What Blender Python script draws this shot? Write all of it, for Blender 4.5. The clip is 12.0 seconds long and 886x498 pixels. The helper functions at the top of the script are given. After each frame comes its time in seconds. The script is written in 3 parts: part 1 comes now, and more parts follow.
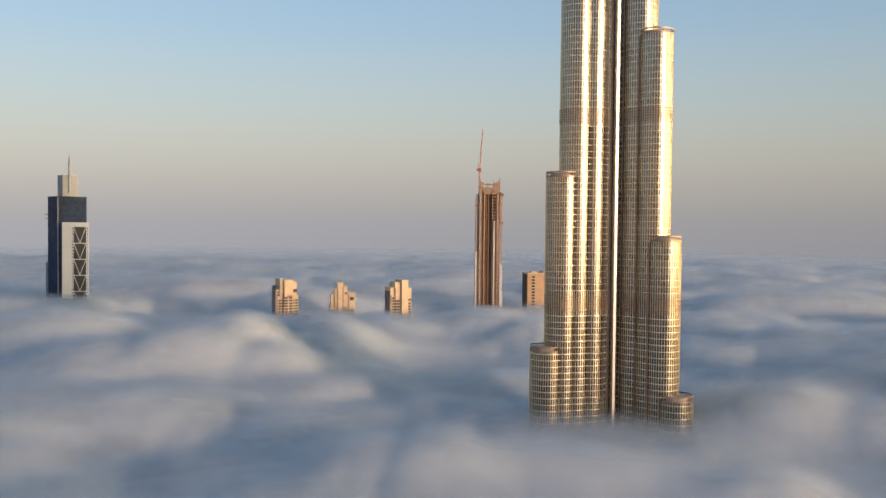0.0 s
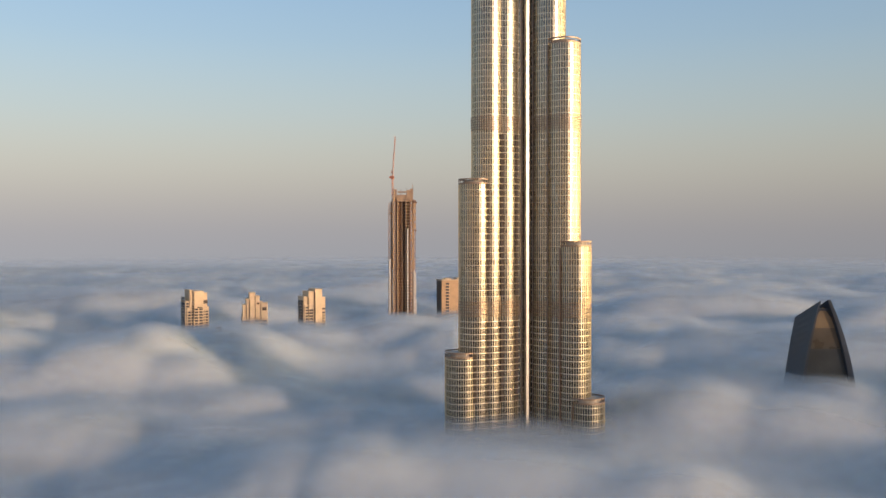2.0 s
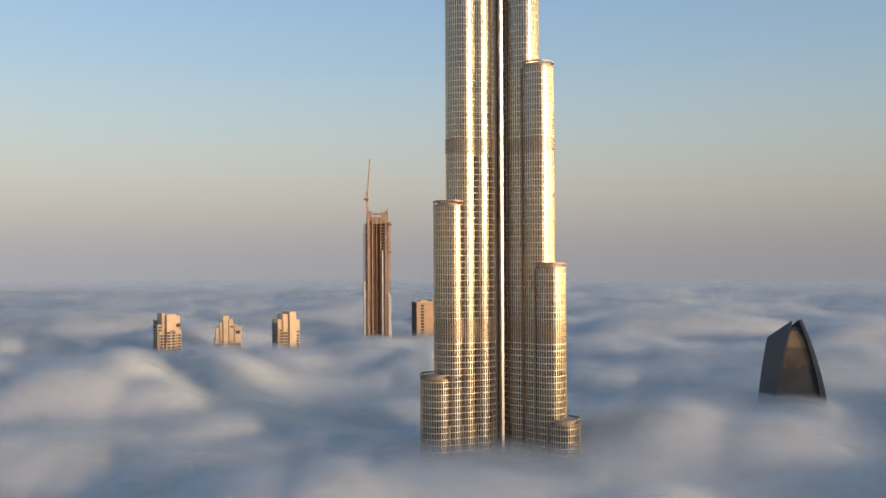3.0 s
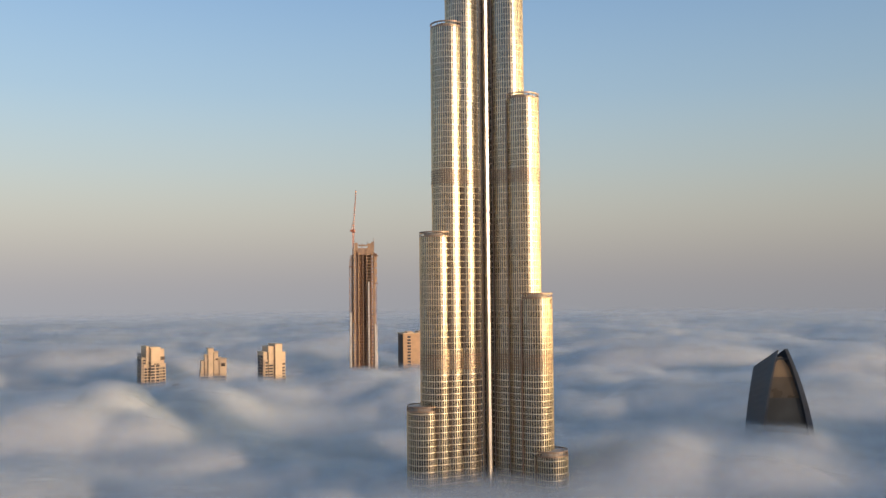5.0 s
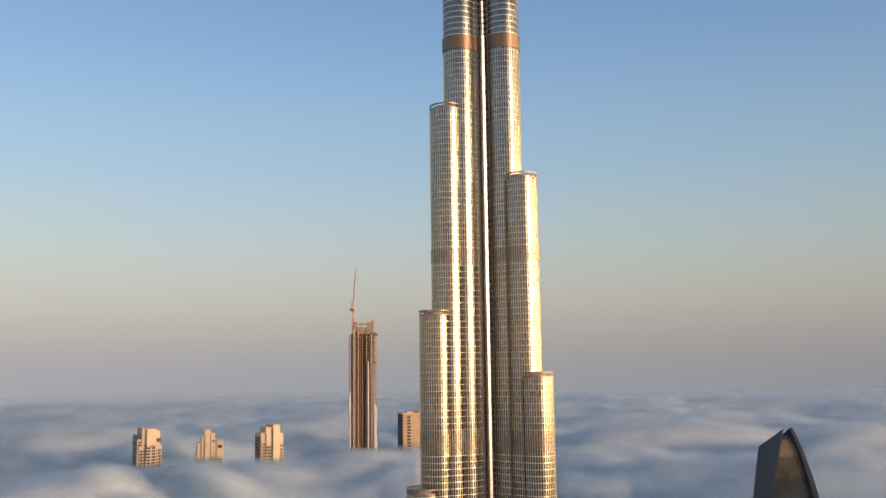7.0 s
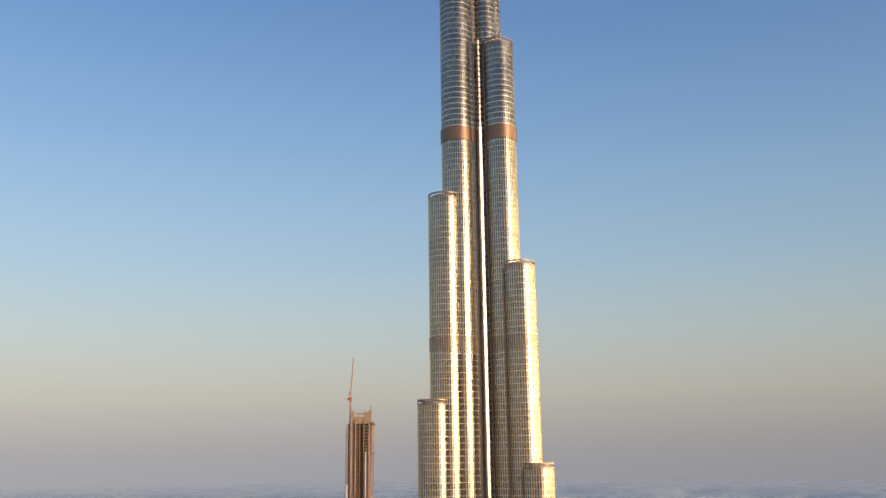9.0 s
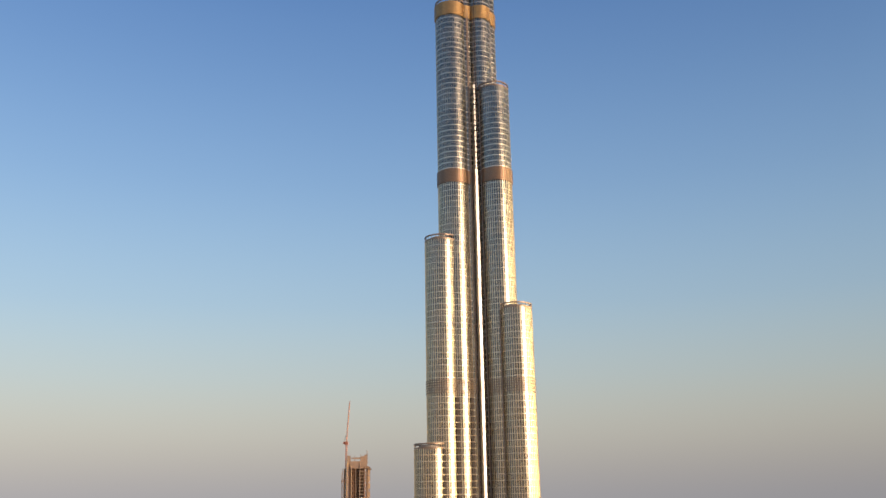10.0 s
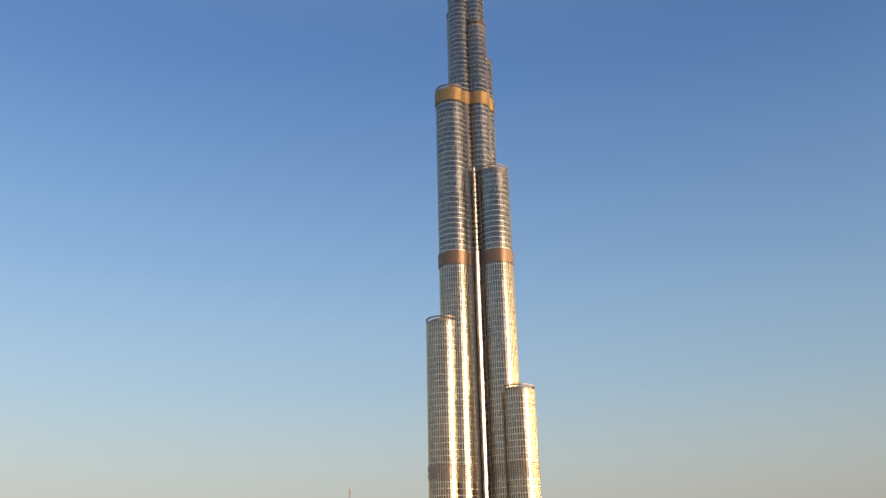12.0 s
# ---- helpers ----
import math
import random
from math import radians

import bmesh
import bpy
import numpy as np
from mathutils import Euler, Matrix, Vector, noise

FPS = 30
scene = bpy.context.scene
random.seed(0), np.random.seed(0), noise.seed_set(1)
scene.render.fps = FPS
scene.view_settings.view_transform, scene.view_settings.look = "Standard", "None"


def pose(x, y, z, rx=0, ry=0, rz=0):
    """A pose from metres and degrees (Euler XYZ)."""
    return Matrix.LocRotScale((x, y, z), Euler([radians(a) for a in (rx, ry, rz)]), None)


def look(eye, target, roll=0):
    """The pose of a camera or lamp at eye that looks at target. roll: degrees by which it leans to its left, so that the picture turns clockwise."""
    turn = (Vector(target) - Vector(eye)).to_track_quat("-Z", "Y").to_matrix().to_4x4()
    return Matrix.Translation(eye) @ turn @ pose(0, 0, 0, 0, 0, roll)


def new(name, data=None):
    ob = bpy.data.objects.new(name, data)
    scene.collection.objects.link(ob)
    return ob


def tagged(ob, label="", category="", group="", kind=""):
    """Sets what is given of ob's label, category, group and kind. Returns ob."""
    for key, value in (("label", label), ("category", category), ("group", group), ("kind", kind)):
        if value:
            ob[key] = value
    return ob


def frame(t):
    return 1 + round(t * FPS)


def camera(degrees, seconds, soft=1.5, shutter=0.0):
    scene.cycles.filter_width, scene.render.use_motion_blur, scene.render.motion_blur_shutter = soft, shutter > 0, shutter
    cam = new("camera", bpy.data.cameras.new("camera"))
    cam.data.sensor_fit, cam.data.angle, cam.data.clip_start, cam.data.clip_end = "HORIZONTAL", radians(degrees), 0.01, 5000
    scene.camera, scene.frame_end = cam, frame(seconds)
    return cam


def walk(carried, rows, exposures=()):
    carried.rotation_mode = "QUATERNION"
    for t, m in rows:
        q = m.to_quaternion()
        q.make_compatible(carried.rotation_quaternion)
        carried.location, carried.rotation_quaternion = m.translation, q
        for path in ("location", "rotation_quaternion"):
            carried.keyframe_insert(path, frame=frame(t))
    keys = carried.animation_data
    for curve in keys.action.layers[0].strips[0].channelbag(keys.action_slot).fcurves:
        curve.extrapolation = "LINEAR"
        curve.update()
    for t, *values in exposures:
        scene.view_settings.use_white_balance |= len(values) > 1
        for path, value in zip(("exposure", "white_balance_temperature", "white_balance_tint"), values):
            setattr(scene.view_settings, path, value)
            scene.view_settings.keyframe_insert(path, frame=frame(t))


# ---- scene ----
cam = camera(53.28, 12.0, soft=1.5)
EYE_Z = 200.0
# seconds, yaw, pitch, roll: the camera hovers in one place and turns
ROWS = (
    (0, 11.013, -1.598, -0.589), (0.5, 9.669, -1.489, -0.518), (1, 8.341, -1.432, -0.312), (1.5, 6.899, -1.331, -0.148),
    (2, 5.425, -1.087, 0.066), (2.5, 4.419, -0.355, 0.263), (3, 3.794, 0.327, 0.285), (5, 2.890, 2.330, 0.545),
    (5.5, 2.803, 3.364, 0.676), (6, 2.676, 4.494, 0.579), (6.5, 2.438, 5.923, 0.859), (7, 2.818, 7.421, 0.755),
    (9, 2.638, 13.115, 0.846), (9.5, 2.534, 14.455, 1.017), (10, 2.361, 15.854, 1.021), (10.5, 2.188, 17.448, 1.345),
    (11, 2.157, 19.083, 1.416), (11.5, 2.038, 20.147, 1.329), (12, 2.339, 21.152, 1.348),
)
walk(cam, [(t, pose(0, 0, EYE_Z, 0, 0, y) @ pose(0, 0, 0, 90 + p) @ pose(0, 0, 0, 0, 0, -r)) for t, y, p, r in ROWS], exposures=((0, 0.0), (12, 0.0)))
scene.cycles.transparent_max_bounces = 96

# ---- world and sun ----
SUN_AZ, SUN_EL = 127.0, 9.0      # degrees clockwise from +y, and above the horizon
world = bpy.data.worlds.new("sky")
scene.world = world
world.use_nodes = True
wn, wl = world.node_tree.nodes, world.node_tree.links
wn.clear()
sky = wn.new("ShaderNodeTexSky")
sky.sky_type, sky.sun_disc = "NISHITA", False
sky.sun_elevation, sky.sun_rotation = radians(SUN_EL), radians(SUN_AZ)
sky.altitude, sky.air_density, sky.dust_density, sky.ozone_density = 200, 1.2, 2.5, 2.0
coord, sep = wn.new("ShaderNodeTexCoord"), wn.new("ShaderNodeSeparateXYZ")
wl.new(coord.outputs["Generated"], sep.inputs[0])
gain = wn.new("ShaderNodeMix")
gain.data_type, gain.blend_type = "RGBA", "MULTIPLY"
gain.inputs["Factor"].default_value = 1.0
gain.inputs["B"].default_value = (0.10, 0.10, 0.10, 1)
wl.new(sky.outputs[0], gain.inputs["A"])
remap = wn.new("ShaderNodeMapRange")
remap.inputs["From Min"].default_value, remap.inputs["From Max"].default_value = -0.1, 0.9
wl.new(sep.outputs["Z"], remap.inputs["Value"])
haze = wn.new("ShaderNodeValToRGB")
haze.color_ramp.interpolation = "B_SPLINE"
SKY_STOPS = (  # sine of the elevation, colour of the hazy air
    (-0.10, (0.30, 0.32, 0.37)), (-0.03, (0.34, 0.345, 0.375)), (0.015, (0.375, 0.355, 0.365)), (0.07, (0.53, 0.497, 0.425)),
    (0.13, (0.495, 0.56, 0.545)), (0.21, (0.38, 0.54, 0.67)), (0.34, (0.24, 0.41, 0.66)), (0.50, (0.12, 0.245, 0.51)), (0.62, (0.08, 0.185, 0.44)), (0.85, (0.33, 0.43, 0.50)),
)
for k, (z, c) in enumerate(SKY_STOPS):
    e = haze.color_ramp.elements[k] if k < 2 else haze.color_ramp.elements.new(z + 0.1)
    e.position, e.color = z + 0.1, (*c, 1)
wl.new(remap.outputs[0], haze.inputs[0])
blend = wn.new("ShaderNodeMix")
blend.data_type = "RGBA"
blend.inputs["Factor"].default_value = 0.94
wl.new(gain.outputs["Result"], blend.inputs["A"])
wl.new(haze.outputs[0], blend.inputs["B"])
back, wout = wn.new("ShaderNodeBackground"), wn.new("ShaderNodeOutputWorld")
back.inputs["Strength"].default_value = 1.0
# the hazy sky brightens towards the point opposite the sun and is darkest a quarter turn from it
slope, tint = wn.new("ShaderNodeMapRange"), wn.new("ShaderNodeVectorMath")
tint.operation = "SCALE"
slope.inputs["From Min"].default_value, slope.inputs["From Max"].default_value = 0.3, -1.0
slope.inputs["To Min"].default_value, slope.inputs["To Max"].default_value = 0.87, 1.29
wl.new(blend.outputs["Result"], tint.inputs[0]), wl.new(slope.outputs[0], tint.inputs["Scale"])
# broad warm glow of the low sun in the haze
dot, power, warm, total = (wn.new("ShaderNode" + k) for k in ("VectorMath", "Math", "VectorMath", "VectorMath"))
dot.operation, power.operation, warm.operation, total.operation = "DOT_PRODUCT", "POWER", "SCALE", "ADD"
GLOW_AZ = 85.0                  # the haze glows widest along the horizon on the sun's side
dot.inputs[1].default_value = (math.sin(radians(GLOW_AZ)), math.cos(radians(GLOW_AZ)), 0.1)
wl.new(coord.outputs["Generated"], dot.inputs[0])
away = wn.new("ShaderNodeVectorMath")
away.operation = "DOT_PRODUCT"
away.inputs[1].default_value = (math.sin(radians(98)), math.cos(radians(98)), 0.1)
wl.new(coord.outputs["Generated"], away.inputs[0]), wl.new(away.outputs["Value"], slope.inputs["Value"])
positive = wn.new("ShaderNodeMapRange")
positive.inputs["From Min"].default_value, positive.inputs["From Max"].default_value = 0.56, 1.0
power.inputs[1].default_value = 0.9
wl.new(dot.outputs["Value"], positive.inputs["Value"]), wl.new(positive.outputs[0], power.inputs[0])
warm.inputs[0].default_value = (12.5, 10.2, 5.8)
low, near_sun = wn.new("ShaderNodeMapRange"), wn.new("ShaderNodeMath")
low.interpolation_type, near_sun.operation = "SMOOTHSTEP", "MULTIPLY"
low.inputs["From Min"].default_value, low.inputs["From Max"].default_value = 0.03, 0.37
low.inputs["To Min"].default_value, low.inputs["To Max"].default_value = 1.0, 0.0
wl.new(sep.outputs["Z"], low.inputs["Value"])
wl.new(power.outputs[0], near_sun.inputs[0]), wl.new(low.outputs[0], near_sun.inputs[1])
wl.new(near_sun.outputs[0], warm.inputs["Scale"])
ember, ember_low, ember_gain, embers = (wn.new("ShaderNode" + k) for k in ("VectorMath", "MapRange", "Math", "VectorMath"))
ember.operation, ember_gain.operation, embers.operation = "SCALE", "MULTIPLY", "ADD"
ember_low.interpolation_type = "SMOOTHSTEP"
ember_low.inputs["From Min"].default_value, ember_low.inputs["From Max"].default_value = 0.0, 0.2
ember_low.inputs["To Min"].default_value, ember_low.inputs["To Max"].default_value = 1.0, 0.0
ember.inputs[0].default_value = (7.0, 3.3, 0.2)      # the haze turns orange towards the horizon
wl.new(sep.outputs["Z"], ember_low.inputs["Value"])
wl.new(power.outputs[0], ember_gain.inputs[0]), wl.new(ember_low.outputs[0], ember_gain.inputs[1])
wl.new(ember_gain.outputs[0], ember.inputs["Scale"])
wl.new(warm.outputs[0], embers.inputs[0]), wl.new(ember.outputs[0], embers.inputs[1])
wl.new(tint.outputs[0], total.inputs[0]), wl.new(embers.outputs[0], total.inputs[1])
# fainter warm band of haze low over the whole sunlit half of the horizon
half, ahead, band, gold, summed = (wn.new("ShaderNode" + k) for k in ("VectorMath", "MapRange", "Math", "VectorMath", "VectorMath"))
half.operation, band.operation, gold.operation, summed.operation = "DOT_PRODUCT", "MULTIPLY", "SCALE", "ADD"
half.inputs[1].default_value = (math.sin(radians(160)), math.cos(radians(160)), 0.0)
ahead.inputs["From Min"].default_value, ahead.inputs["From Max"].default_value = -0.1, 0.6
gold.inputs[0].default_value = (0.85, 0.38, 0.01)
wl.new(coord.outputs["Generated"], half.inputs[0]), wl.new(half.outputs["Value"], ahead.inputs["Value"])
wl.new(ahead.outputs[0], band.inputs[0]), wl.new(ember_low.outputs[0], band.inputs[1])
wl.new(band.outputs[0], gold.inputs["Scale"])
wl.new(total.outputs[0], summed.inputs[0]), wl.new(gold.outputs[0], summed.inputs[1])
wl.new(summed.outputs[0], back.inputs["Color"])
wl.new(back.outputs[0], wout.inputs["Surface"])

lamp = bpy.data.lights.new("sun", "SUN")
lamp.energy, lamp.angle, lamp.color = 2.75, radians(3.0), (1.0, 0.72, 0.53)
sun = new("sun", lamp)
to_sun = Vector((math.sin(radians(SUN_AZ)) * math.cos(radians(SUN_EL)), math.cos(radians(SUN_AZ)) * math.cos(radians(SUN_EL)), math.sin(radians(SUN_EL))))
sun.matrix_world = look(to_sun * 2000, (0, 0, 0))


# ---- materials ----
def material(name, color, rough=0.6, metal=0.0, vary=0.12, scale=0.3, bump=0.0, island=0.0, stretch=(1, 1, 1), rough_vary=0.1, spec=0.5):
    """Principled surface with two scales of noise in tone, roughness and relief; island: tone change from piece to piece."""
    m = bpy.data.materials.new(name)
    m.use_nodes = True
    n, l = m.node_tree.nodes, m.node_tree.links
    b = n["Principled BSDF"]
    b.inputs["Metallic"].default_value = metal
    b.inputs["Specular IOR Level"].default_value = spec
    tc, mp = n.new("ShaderNodeTexCoord"), n.new("ShaderNodeMapping")
    mp.inputs["Scale"].default_value = stretch
    l.new(tc.outputs["Object"], mp.inputs[0])
    big, small = n.new("ShaderNodeTexNoise"), n.new("ShaderNodeTexNoise")
    for t, s in ((big, scale * 0.13), (small, scale)):
        t.inputs["Scale"].default_value, t.inputs["Detail"].default_value = s, 4
        l.new(mp.outputs[0], t.inputs["Vector"])
    add = n.new("ShaderNodeMath")
    add.operation = "ADD"
    l.new(big.outputs[0], add.inputs[0]), l.new(small.outputs[0], add.inputs[1])
    value = add.outputs[0]
    if island:
        geo, mul, add2 = n.new("ShaderNodeNewGeometry"), n.new("ShaderNodeMath"), n.new("ShaderNodeMath")
        mul.operation, add2.operation = "MULTIPLY_ADD", "ADD"
        mul.inputs[1].default_value, mul.inputs[2].default_value = island, -island / 2
        l.new(geo.outputs["Random Per Island"], mul.inputs[0])
        l.new(value, add2.inputs[0]), l.new(mul.outputs[0], add2.inputs[1])
        value = add2.outputs[0]
    tone = n.new("ShaderNodeMapRange")
    tone.inputs["From Min"].default_value, tone.inputs["From Max"].default_value = 0.5, 1.5
    tone.inputs["To Min"].default_value, tone.inputs["To Max"].default_value = 1 - 2 * vary, 1 + 2 * vary
    l.new(value, tone.inputs["Value"])
    mix = n.new("ShaderNodeVectorMath")
    mix.operation = "SCALE"
    mix.inputs[0].default_value = color
    l.new(tone.outputs[0], mix.inputs["Scale"])
    l.new(mix.outputs[0], b.inputs["Base Color"])
    rr = n.new("ShaderNodeMapRange")
    rr.inputs["From Min"].default_value, rr.inputs["From Max"].default_value = 0.5, 1.5
    rr.inputs["To Min"].default_value, rr.inputs["To Max"].default_value = max(0.02, rough * (1 - 2 * rough_vary)), min(1, rough * (1 + 2 * rough_vary))
    l.new(value, rr.inputs["Value"]), l.new(rr.outputs[0], b.inputs["Roughness"])
    if bump:
        bp = n.new("ShaderNodeBump")
        bp.inputs["Distance"].default_value = bump
        l.new(small.outputs[0], bp.inputs["Height"]), l.new(bp.outputs[0], b.inputs["Normal"])
    return m


M_GLASS = material("tower_glass", (0.185, 0.178, 0.165), 0.26, 0.94, 0.12, 0.08, island=0.22, rough_vary=0.2)
M_STEEL = material("fin_steel", (0.80, 0.67, 0.47), 0.37, 1.0, 0.08, 0.2, stretch=(1, 1, 0.1))
M_SPANDREL = material("spandrel_steel", (0.76, 0.67, 0.54), 0.29, 0.9, 0.08, 0.3)
M_BRONZE = material("bronze_louvre", (0.27, 0.17, 0.11), 0.38, 0.7, 0.12, 0.4)
# bronze again, with the light on the top band put into its colour
M_BRONZE_LIT = material("lit_bronze_louvre", (0.47, 0.29, 0.125), 0.36, 0.75, 0.12, 0.4)
M_SLAT = material("dark_bronze_slat", (0.27, 0.19, 0.14), 0.4, 0.5, 0.12, 0.4)
# dark brown for dark parts, and for shade put into panels and bars
M_DARK_SHADE = material("dark_parts_and_shade", (0.06, 0.043, 0.033), 0.6, 0.0, 0.2, 0.4, spec=0.2)
M_ROOF = material("roof_deck", (0.30, 0.27, 0.24), 0.8, 0.0, 0.2, 0.4)
M_MAST = material("mast_panel", (0.40, 0.385, 0.36), 0.40, 1.0, 0.05, 0.2)
M_SAND = material("sand_stone", (0.54, 0.40, 0.265), 0.8, 0.0, 0.12, 0.15, bump=0.02)
M_TAN = material("tan_plaster", (0.39, 0.25, 0.15), 0.8, 0.0, 0.14, 0.15, bump=0.02)
M_WINDOW = material("window_glass", (0.05, 0.05, 0.06), 0.12, 0.0, 0.3, 0.2)
M_SLAB = material("balcony_slab", (0.48, 0.36, 0.25), 0.8, 0.0, 0.1, 0.3)
M_CONCRETE = material("raw_concrete", (0.30, 0.20, 0.135), 0.85, 0.0, 0.2, 0.12, bump=0.03)
M_FORM = material("formwork_brown", (0.24, 0.135, 0.085), 0.8, 0.0, 0.2, 0.2)
M_CLAD = material("pale_cladding", (0.66, 0.60, 0.54), 0.45, 0.2, 0.12, 0.1)
M_CRANE = material("crane_red", (0.36, 0.13, 0.08), 0.5, 0.1, 0.12, 0.4)
M_BLUEGLASS = material("blue_black_glass", (0.018, 0.034, 0.075), 0.12, 0.0, 0.25, 0.05, island=0.5, spec=0.02)
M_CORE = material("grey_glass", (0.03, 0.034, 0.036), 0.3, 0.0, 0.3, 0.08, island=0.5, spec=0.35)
M_WHITE = material("white_panel", (0.50, 0.51, 0.54), 0.55, 0.0, 0.06, 0.1)
M_GREY = material("grey_louvre", (0.25, 0.255, 0.265), 0.6, 0.1, 0.1, 0.1)
M_SHELL = material("charcoal_shell", (0.026, 0.036, 0.052), 0.5, 0.0, 0.2, 0.1, spec=0.3)
# amber reflection on the pointed tower's front, put into two glass colours
M_REFLECTION = material("amber_reflection_glass", (0.19, 0.14, 0.09), 0.3, 0.4, 0.2, 0.1)
M_REFLECTION_DIM = material("dim_reflection_glass", (0.085, 0.07, 0.052), 0.3, 0.3, 0.25, 0.1)
M_GROUND = material("ground_sand", (0.25, 0.21, 0.16), 0.95, 0.0, 0.3, 0.01)


def fog_material():
    m = bpy.data.materials.new("fog")
    m.use_nodes = True
    n, l = m.node_tree.nodes, m.node_tree.links
    n.clear()
    out = n.new("ShaderNodeOutputMaterial")
    diff, trans, clear, m1, m2 = (n.new("ShaderNode" + k) for k in ("BsdfDiffuse", "BsdfTranslucent", "BsdfTransparent", "MixShader", "MixShader"))
    diff.inputs["Color"].default_value = trans.inputs["Color"].default_value = (0.74, 0.765, 0.795, 1)
    m1.inputs[0].default_value = 0.28
    l.new(diff.outputs[0], m1.inputs[1]), l.new(trans.outputs[0], m1.inputs[2])
    dens, tc, nz, mul = n.new("ShaderNodeAttribute"), n.new("ShaderNodeTexCoord"), n.new("ShaderNodeTexNoise"), n.new("ShaderNodeMath")
    dens.attribute_name = "fog_cover"
    nz.inputs["Scale"].default_value, nz.inputs["Detail"].default_value, nz.inputs["Roughness"].default_value = 0.017, 5, 0.55
    mp = n.new("ShaderNodeMapping")
    mp.inputs["Scale"].default_value = (1, 1, 2.5)
    l.new(tc.outputs["Object"], mp.inputs[0]), l.new(mp.outputs[0], nz.inputs["Vector"])
    wisp = n.new("ShaderNodeMapRange")
    wisp.inputs["From Min"].default_value, wisp.inputs["From Max"].default_value = 0.3, 0.7
    wisp.inputs["To Min"].default_value, wisp.inputs["To Max"].default_value = 0.5, 1.5
    l.new(nz.outputs[0], wisp.inputs["Value"])
    mul.operation, mul.use_clamp = "MULTIPLY", True
    l.new(dens.outputs["Fac"], mul.inputs[0]), l.new(wisp.outputs[0], mul.inputs[1])
    l.new(mul.outputs[0], m2.inputs[0]), l.new(clear.outputs[0], m2.inputs[1]), l.new(m1.outputs[0], m2.inputs[2])
    l.new(m2.outputs[0], out.inputs["Surface"])
    return m


M_FOG = fog_material()


# ---- mesh helpers ----
def thing(name, label, category, group="", kind="", at=(0, 0, 0), turn=0.0):
    ob = tagged(new(name), label, category, group, kind)
    ob.matrix_world = pose(*at, 0, 0, turn)
    return ob


def link(name, mesh, parent, label="", kind="", m=None):
    ob = new(name, mesh)
    ob.parent = parent
    if m is not None:
        ob.matrix_local = m
    if label or kind:
        tagged(ob, label, "", "", kind)
    return ob


def mesh_from(name, verts, faces, mat, smooth=False):
    me = bpy.data.meshes.new(name)
    me.from_pydata(verts, [], faces)
    if mat:
        me.materials.append(mat)
    if smooth:
        me.polygons.foreach_set("use_smooth", [True] * len(me.polygons))
    me.update()
    return me


BOX_FACES = ((0, 3, 2, 1), (4, 5, 6, 7), (0, 1, 5, 4), (1, 2, 6, 5), (2, 3, 7, 6), (3, 0, 4, 7))


class Shape:
    """Collects boxes, prisms and bars into one mesh."""

    def __init__(self):
        self.v, self.f = [], []

    def raw(self, verts, faces):
        o = len(self.v)
        self.v += [tuple(p) for p in verts]
        self.f += [tuple(i + o for i in q) for q in faces]
        return self

    def box(self, x0, x1, y0, y1, z0, z1, cut=0.0):
        if cut:  # chamfered upright edges and top
            pts = [(x0 + cut, y0), (x1 - cut, y0), (x1, y0 + cut), (x1, y1 - cut), (x1 - cut, y1), (x0 + cut, y1), (x0, y1 - cut), (x0, y0 + cut)]
            return self.prism(pts, z0, z1)
        return self.raw([(x, y, z) for z in (z0, z1) for x, y in ((x0, y0), (x1, y0), (x1, y1), (x0, y1))], BOX_FACES)

    def prism(self, pts, z0, z1):
        n = len(pts)
        return self.raw([(x, y, z) for z in (z0, z1) for x, y in pts],
                        [tuple(range(n - 1, -1, -1)), tuple(range(n, 2 * n))] + [(i, (i + 1) % n, n + (i + 1) % n, n + i) for i in range(n)])

    def bar(self, a, b, w, sides=4):
        a, b = Vector(a), Vector(b)
        d = (b - a).normalized()
        u = d.cross(Vector((0, 0, 1)) if abs(d.z) < 0.9 else Vector((1, 0, 0))).normalized()
        w2 = d.cross(u)
        ring = [u * math.cos(2 * math.pi * k / sides) * w + w2 * math.sin(2 * math.pi * k / sides) * w for k in range(sides)]
        n = sides
        return self.raw([p + r for p in (a, b) for r in ring],
                        [tuple(range(n - 1, -1, -1)), tuple(range(n, 2 * n))] + [(i, (i + 1) % n, n + (i + 1) % n, n + i) for i in range(n)])

    def mesh(self, name, mat):
        return mesh_from(name, self.v, self.f, mat)


# ---- the ground and the fog ----
def grid_noise(x, y, seed):
    """Smooth gradient noise, about -0.7 to 0.7."""
    rng = np.random.RandomState(seed)
    perm = rng.permutation(512)
    ang = rng.rand(512) * 2 * np.pi
    xi, yi = np.floor(x).astype(int), np.floor(y).astype(int)
    fx, fy = x - xi, y - yi
    u, v = fx ** 3 * (fx * (fx * 6 - 15) + 10), fy ** 3 * (fy * (fy * 6 - 15) + 10)

    def corner(dx, dy):
        a = ang[perm[(perm[(xi + dx) % 512] + yi + dy) % 512]]
        return np.cos(a) * (fx - dx) + np.sin(a) * (fy - dy)

    return (corner(0, 0) * (1 - u) + corner(1, 0) * u) * (1 - v) + (corner(0, 1) * (1 - u) + corner(1, 1) * u) * v


